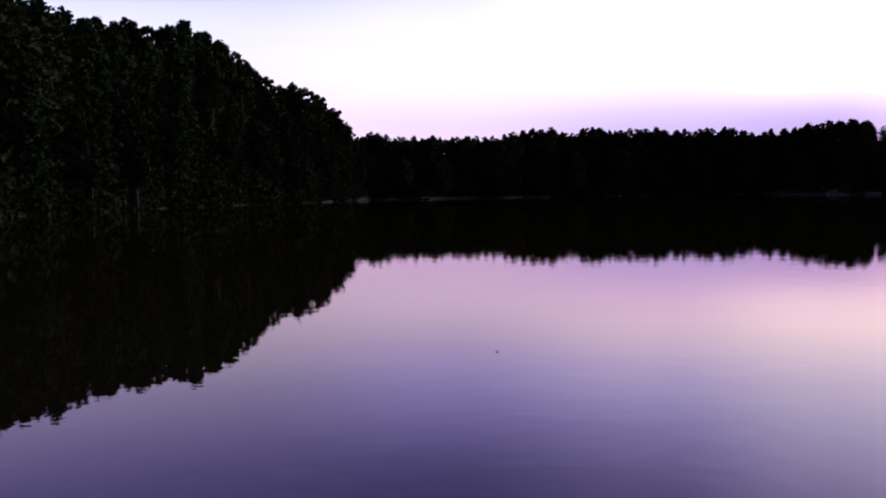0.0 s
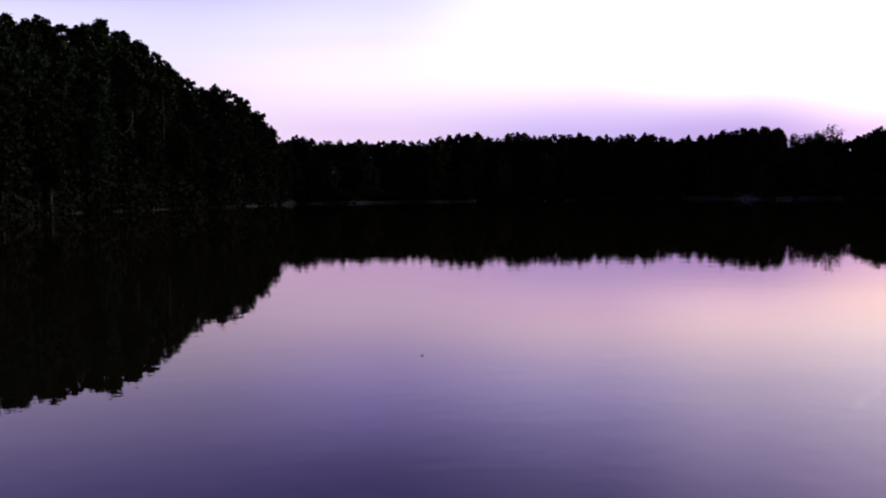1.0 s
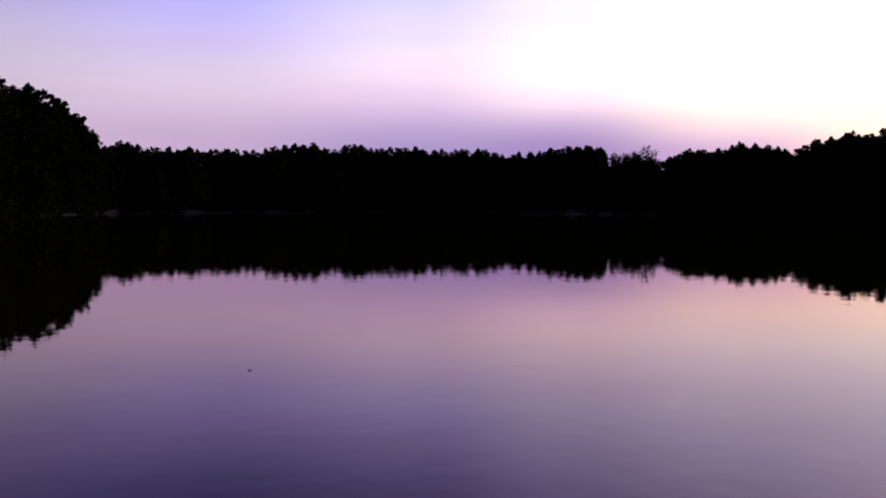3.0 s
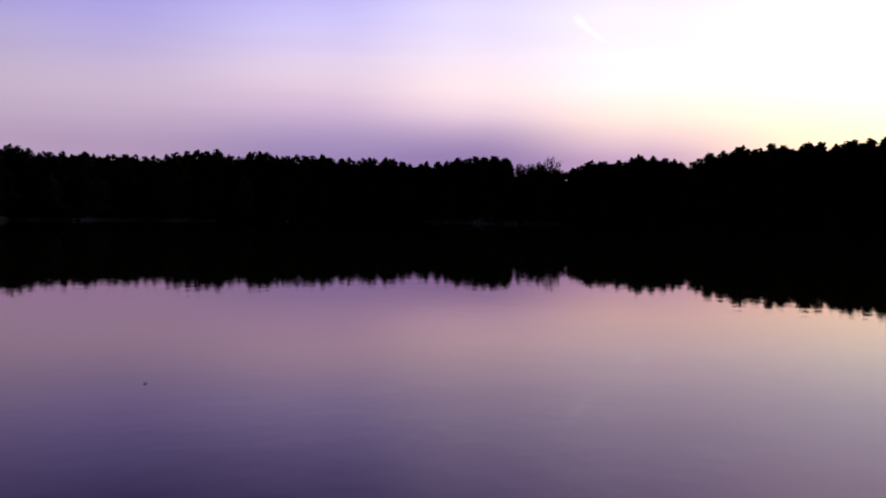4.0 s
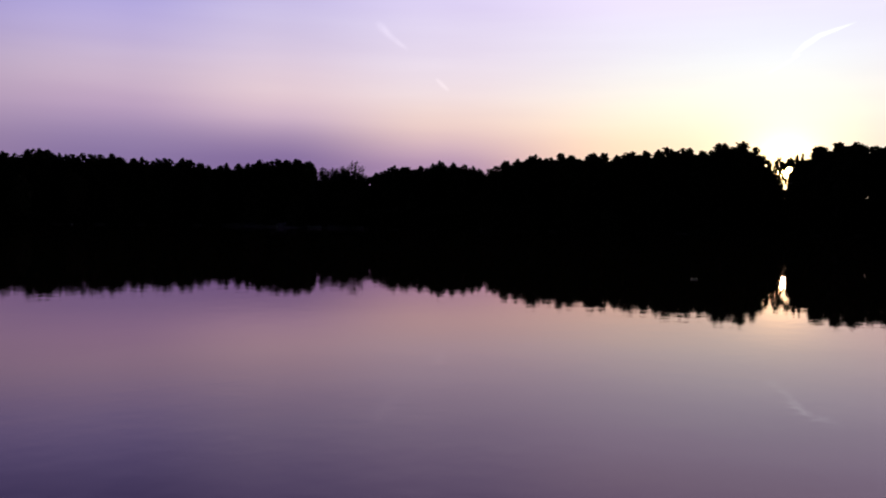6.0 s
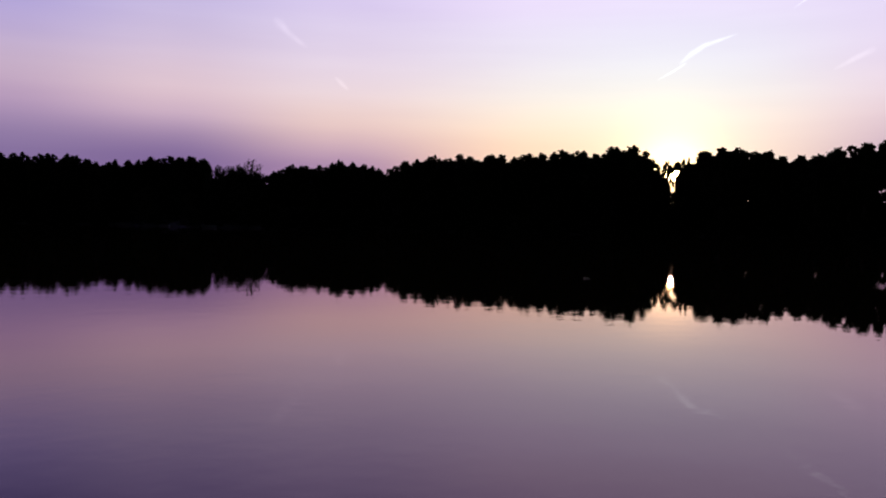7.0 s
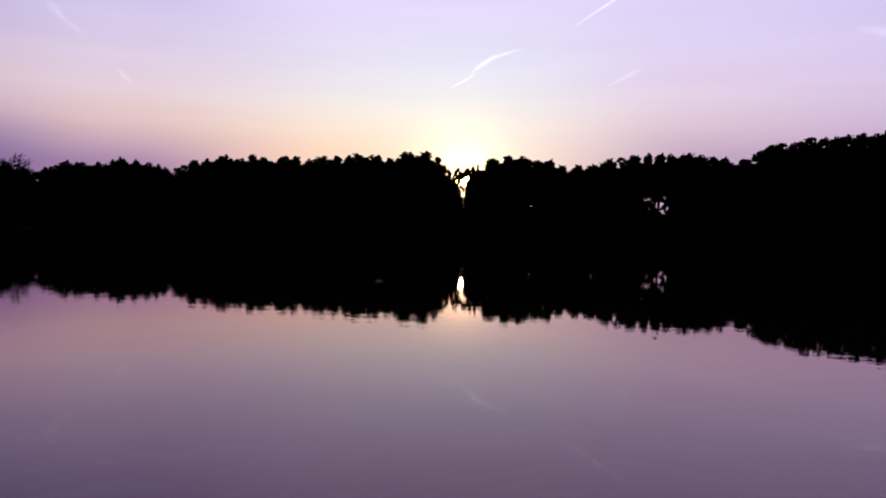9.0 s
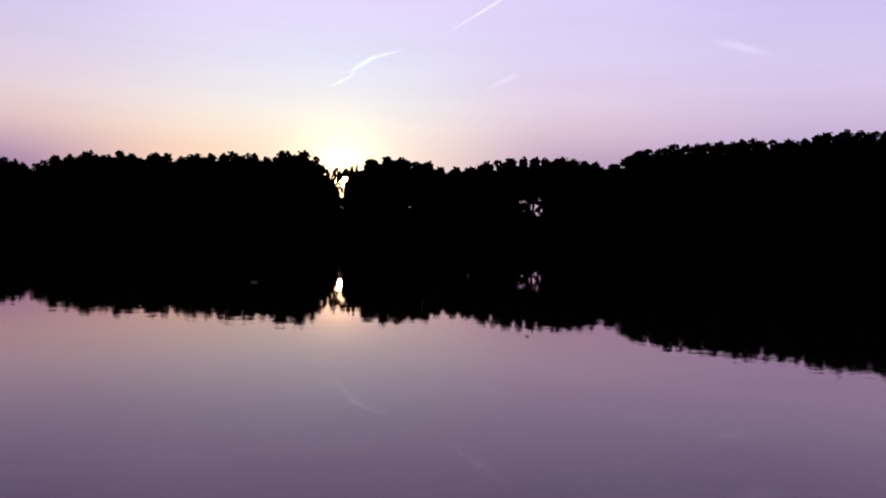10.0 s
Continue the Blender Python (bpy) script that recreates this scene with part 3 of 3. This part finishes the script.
def mooring_buoy(az, away_from):
    root = new("mooring_buoy")
    bm = bmesh.new()
    bmesh.ops.create_uvsphere(bm, u_segments=16, v_segments=10, radius=.26, matrix=Matrix.Translation((0, 0, .1)) @ Matrix.Diagonal((1, 1, .9, 1)))
    part("float", bm, WHITE, root)
    wood = ([], [])
    tube(*wood, [(.07 * math.cos(k * .7), 0, .34 + .07 * math.sin(k * .7)) for k in range(10)], [.012] * 10, 5)
    mesh_object("ring", wood[0], wood[1], DARK, root)
    x, y = at(az, shore(az) - away_from)
    root.matrix_basis = pose(x, y, 0, 4, 2, 30)
    return tagged(root, "round white mooring buoy floating near the bank", "buoy")


mooring_buoy(24.95, 2.0)
mooring_buoy(12.12, 1.5)


def bank(name, label, az0, az1, width, height):
    """A low tongue of pale sand at the water's edge, tapering to its ends."""
    rings = []
    steps = 40
    for i in range(steps + 1):
        f = i / steps
        az = az0 + (az1 - az0) * f
        swell = math.sin(math.pi * f) ** .7 * (1 + .25 * noise.noise((f * 9, 0, 2)))
        s = shore(az)
        ring = []
        for d, h in ((-1.2, -.25), (-.3, .05), (.5, .22), (width * .4, height * .55), (width * .8, height), (width, height * .9), (width + .8, -.1)):
            x, y = at(az, s + d * (.35 + .65 * swell))
            ring.append((x, y, (h * swell if h > 0 else h) + .25 * min(1, max(0, d)) * swell + .05 * noise.noise((x, y, 5))))
        rings.append(ring)
    ob = part(name, loft(rings), SAND, None)
    ob.data.shade_smooth()
    return tagged(ob, label, "bank", kind="structure")


bank("bank_east", "pale sandy bank sloping into the lake", 21.0, 31.0, 8.5, 1.5)
bank("bank_north", "thin pale strip of sand under the wood", -5.6, 8.0, 3.0, .35)


def floating_leaf(az, r, size, turn):
    bm = bmesh.new()
    rows = []
    for i in range(7):
        f = i / 6
        w = .34 * math.sin(math.pi * min(.98, f * .96 + .03)) ** .8
        rows.append([((f - .5) * size, k * w * size, size * (.03 + .16 * abs(k) ** 1.5 + .10 * (2 * f - 1) ** 2)) for k in (-1, -.5, 0, .5, 1)])
    bm = loft(rows)
    bmesh.ops.solidify(bm, geom=bm.faces[:], thickness=size * .02)
    root = new("floating_leaf")
    part("blade", bm, LEAF_LITTER, root)
    wood = ([], [])
    tube(*wood, [(size * .48, 0, size * .12), (size * .65, .02 * size, size * .16), (size * .8, .06 * size, size * .24)], [size * .02, size * .016, size * .012], 5)
    mesh_object("stalk", wood[0], wood[1], LEAF_LITTER, root)
    x, y = at(az, r)
    root.matrix_basis = pose(x, y, .002, 0, 0, turn)
    return tagged(root, "small curled leaf-shaped brown speck floating on the lake", "leaf", "leaves on the water")


floating_leaf(3.55, 8.55, .034, 20)
# leaf shape put in place of a small creature moving on the water
floating_leaf(71.6, 13.6, .075, 70)

# slab added as a ripple's glint, far edge raised a little to mirror sky
glint = new("floating_board")
part("board", box(bmesh.new(), (.19, .10, .018), (0, 0, .011), .005), GLINT_BOARD, glint)
part("cleat", box(bmesh.new(), (.22, .03, .014), (.02, .07, .029), .004), GLINT_BOARD, glint)
x, y = at(53.05, 25.6)
glint.matrix_basis = pose(x, y, 0, 2.0, 1.5, -38)
tagged(glint, "small glossy grey slab on the lake standing in for a ripple's glint", "board")

# ---- grass along the sandy bank ----
g = np.random.default_rng(3)
spots = []
for k in range(5200):
    az = g.uniform(21.4, 30.6)
    d = g.uniform(0.2, 9.5)
    if noise.noise((az * 1.7, d * .35, 8.0)) < -.05:
        continue
    x, y = at(az, shore(az) + d)
    spots.append((x, y, ground_z(x, y) + g.uniform(.1, .75) + .10 * d))
grass = new("grass", quad_mesh("grass", leaf_arrays(np.array(spots), g.uniform(.2, .5, len(spots)), 0.0, g), BUSH))
tagged(grass, "dark tufts of grass on the sandy bank", "grass", kind="stuff")

# ---- vapour trails, high and far ----
FAR = 3800.0


def trail_material(name, strength, colour):
    m = bpy.data.materials.new(name)
    m.use_nodes = True
    t = m.node_tree
    t.nodes.clear()
    uv = t.nodes.new("ShaderNodeUVMap")
    uv.uv_map = "along"
    sep = t.nodes.new("ShaderNodeSeparateXYZ")
    t.links.new(uv.outputs[0], sep.inputs[0])

    def calc(op, a, c=0.0):
        n = t.nodes.new("ShaderNodeMath")
        n.operation = op
        for s, v in zip(n.inputs, (a, c)):
            if isinstance(v, bpy.types.NodeSocket):
                t.links.new(v, s)
            else:
                s.default_value = v
        return n.outputs[0]

    across = calc("POWER", calc("SINE", calc("MULTIPLY", sep.outputs[1], math.pi)), 2.0)
    ends = calc("POWER", calc("SINE", calc("MULTIPLY", sep.outputs[0], math.pi)), 0.6)
    tc = t.nodes.new("ShaderNodeTexCoord")
    wisp = node(t, "ShaderNodeTexNoise", Scale=0.018, Detail=5.0, Roughness=0.6)
    t.links.new(tc.outputs["Object"], wisp.inputs["Vector"])
    body = calc("MULTIPLY", calc("MULTIPLY", across, ends), calc("MULTIPLY", wisp.outputs[0], 1.8))
    em = node(t, "ShaderNodeEmission", Color=(*colour, 1))
    t.links.new(calc("MULTIPLY", body, strength), em.inputs["Strength"])
    clear_part = t.nodes.new("ShaderNodeBsdfTransparent")
    add = t.nodes.new("ShaderNodeAddShader")
    t.links.new(em.outputs[0], add.inputs[0])
    t.links.new(clear_part.outputs[0], add.inputs[1])
    out = t.nodes.new("ShaderNodeOutputMaterial")
    t.links.new(add.outputs[0], out.inputs["Surface"])
    return m


# the evening light on the trails is put into their own emission
BRIGHT = trail_material("glowing_vapour", .28, (.8, 1.0, .95))
FAINT = trail_material("faint_glowing_vapour", .10, (1.0, .92, 1.0))


def trail(points, widths, mat, label):
    """A soft ribbon of vapour through headings and elevations; widths in degrees."""
    n = 28
    src = np.linspace(0, 1, len(points))
    f = np.linspace(0, 1, n)
    az = np.interp(f, src, [p[0] for p in points])
    el = np.interp(f, src, [p[1] for p in points])
    wd = np.interp(f, np.linspace(0, 1, len(widths)), widths)
    verts, faces = [], []
    for i in range(n):
        j0, j1 = max(0, i - 1), min(n - 1, i + 1)
        dx, dy = az[j1] - az[j0], el[j1] - el[j0]
        long = math.hypot(dx, dy)
        for k in range(5):
            off = (k / 4 - .5) * wd[i]
            verts.append(tuple(heading(az[i] - dy / long * off, el[i] + dx / long * off) * FAR * (1 + .002 * math.cos(math.pi * (k / 4 - .5)))))
    for i in range(n - 1):
        for k in range(4):
            faces.append((i * 5 + k, i * 5 + k + 1, i * 5 + k + 6, i * 5 + k + 5))
    ob = mesh_object("vapour_trail", verts, faces, mat)
    layer = ob.data.uv_layers.new(name="along")
    for loop in ob.data.loops:
        i, k = divmod(loop.vertex_index, 5)
        layer.data[loop.index].uv = (i / (n - 1), k / 4)
    ob.visible_shadow = False
    return tagged(ob, label, "cloud", "vapour trails in the sky", "structure")


trail([(57.5, 9.72), (58.5, 10.25), (59.4, 10.8)], (.12, .22, .22), BRIGHT, "thin bright vapour trail in the evening sky")
trail([(58.9, 10.7), (59.7, 11.35), (60.5, 11.85), (61.5, 12.15), (62.6, 12.48)], (.22, .55, .45, .3, .12), BRIGHT, "bright bent vapour trail above the sun")
trail([(65.8, 13.75), (67.1, 14.57), (69.0, 15.7), (71.0, 16.9)], (.14, .22, .24, .2), BRIGHT, "thin straight bright vapour trail high in the sky")
trail([(68.2, 9.9), (69.3, 10.45), (70.6, 11.05)], (.25, .5, .6), FAINT, "faint short smear of vapour in the sky")
trail([(31.55, 13.5), (31.95, 13.1), (32.6, 12.5), (33.8, 11.65)], (.6, .9, .6, .4), FAINT, "broad faded vapour trail in the sky")
trail([(35.65, 9.85), (36.1, 9.45), (36.6, 9.0)], (.3, .5, .3), FAINT, "short faint dash of vapour in the sky")
trail([(83.4, 13.0), (85.0, 12.6), (87.2, 11.9)], (.5, .9, .5), FAINT, "wide faint wisp of vapour in the sky")
trail([(84.5, 17.0), (87.0, 16.0), (89.0, 15.6)], (.8, 1.4, .8), FAINT, "wide faint wisp of cloud high in the sky")
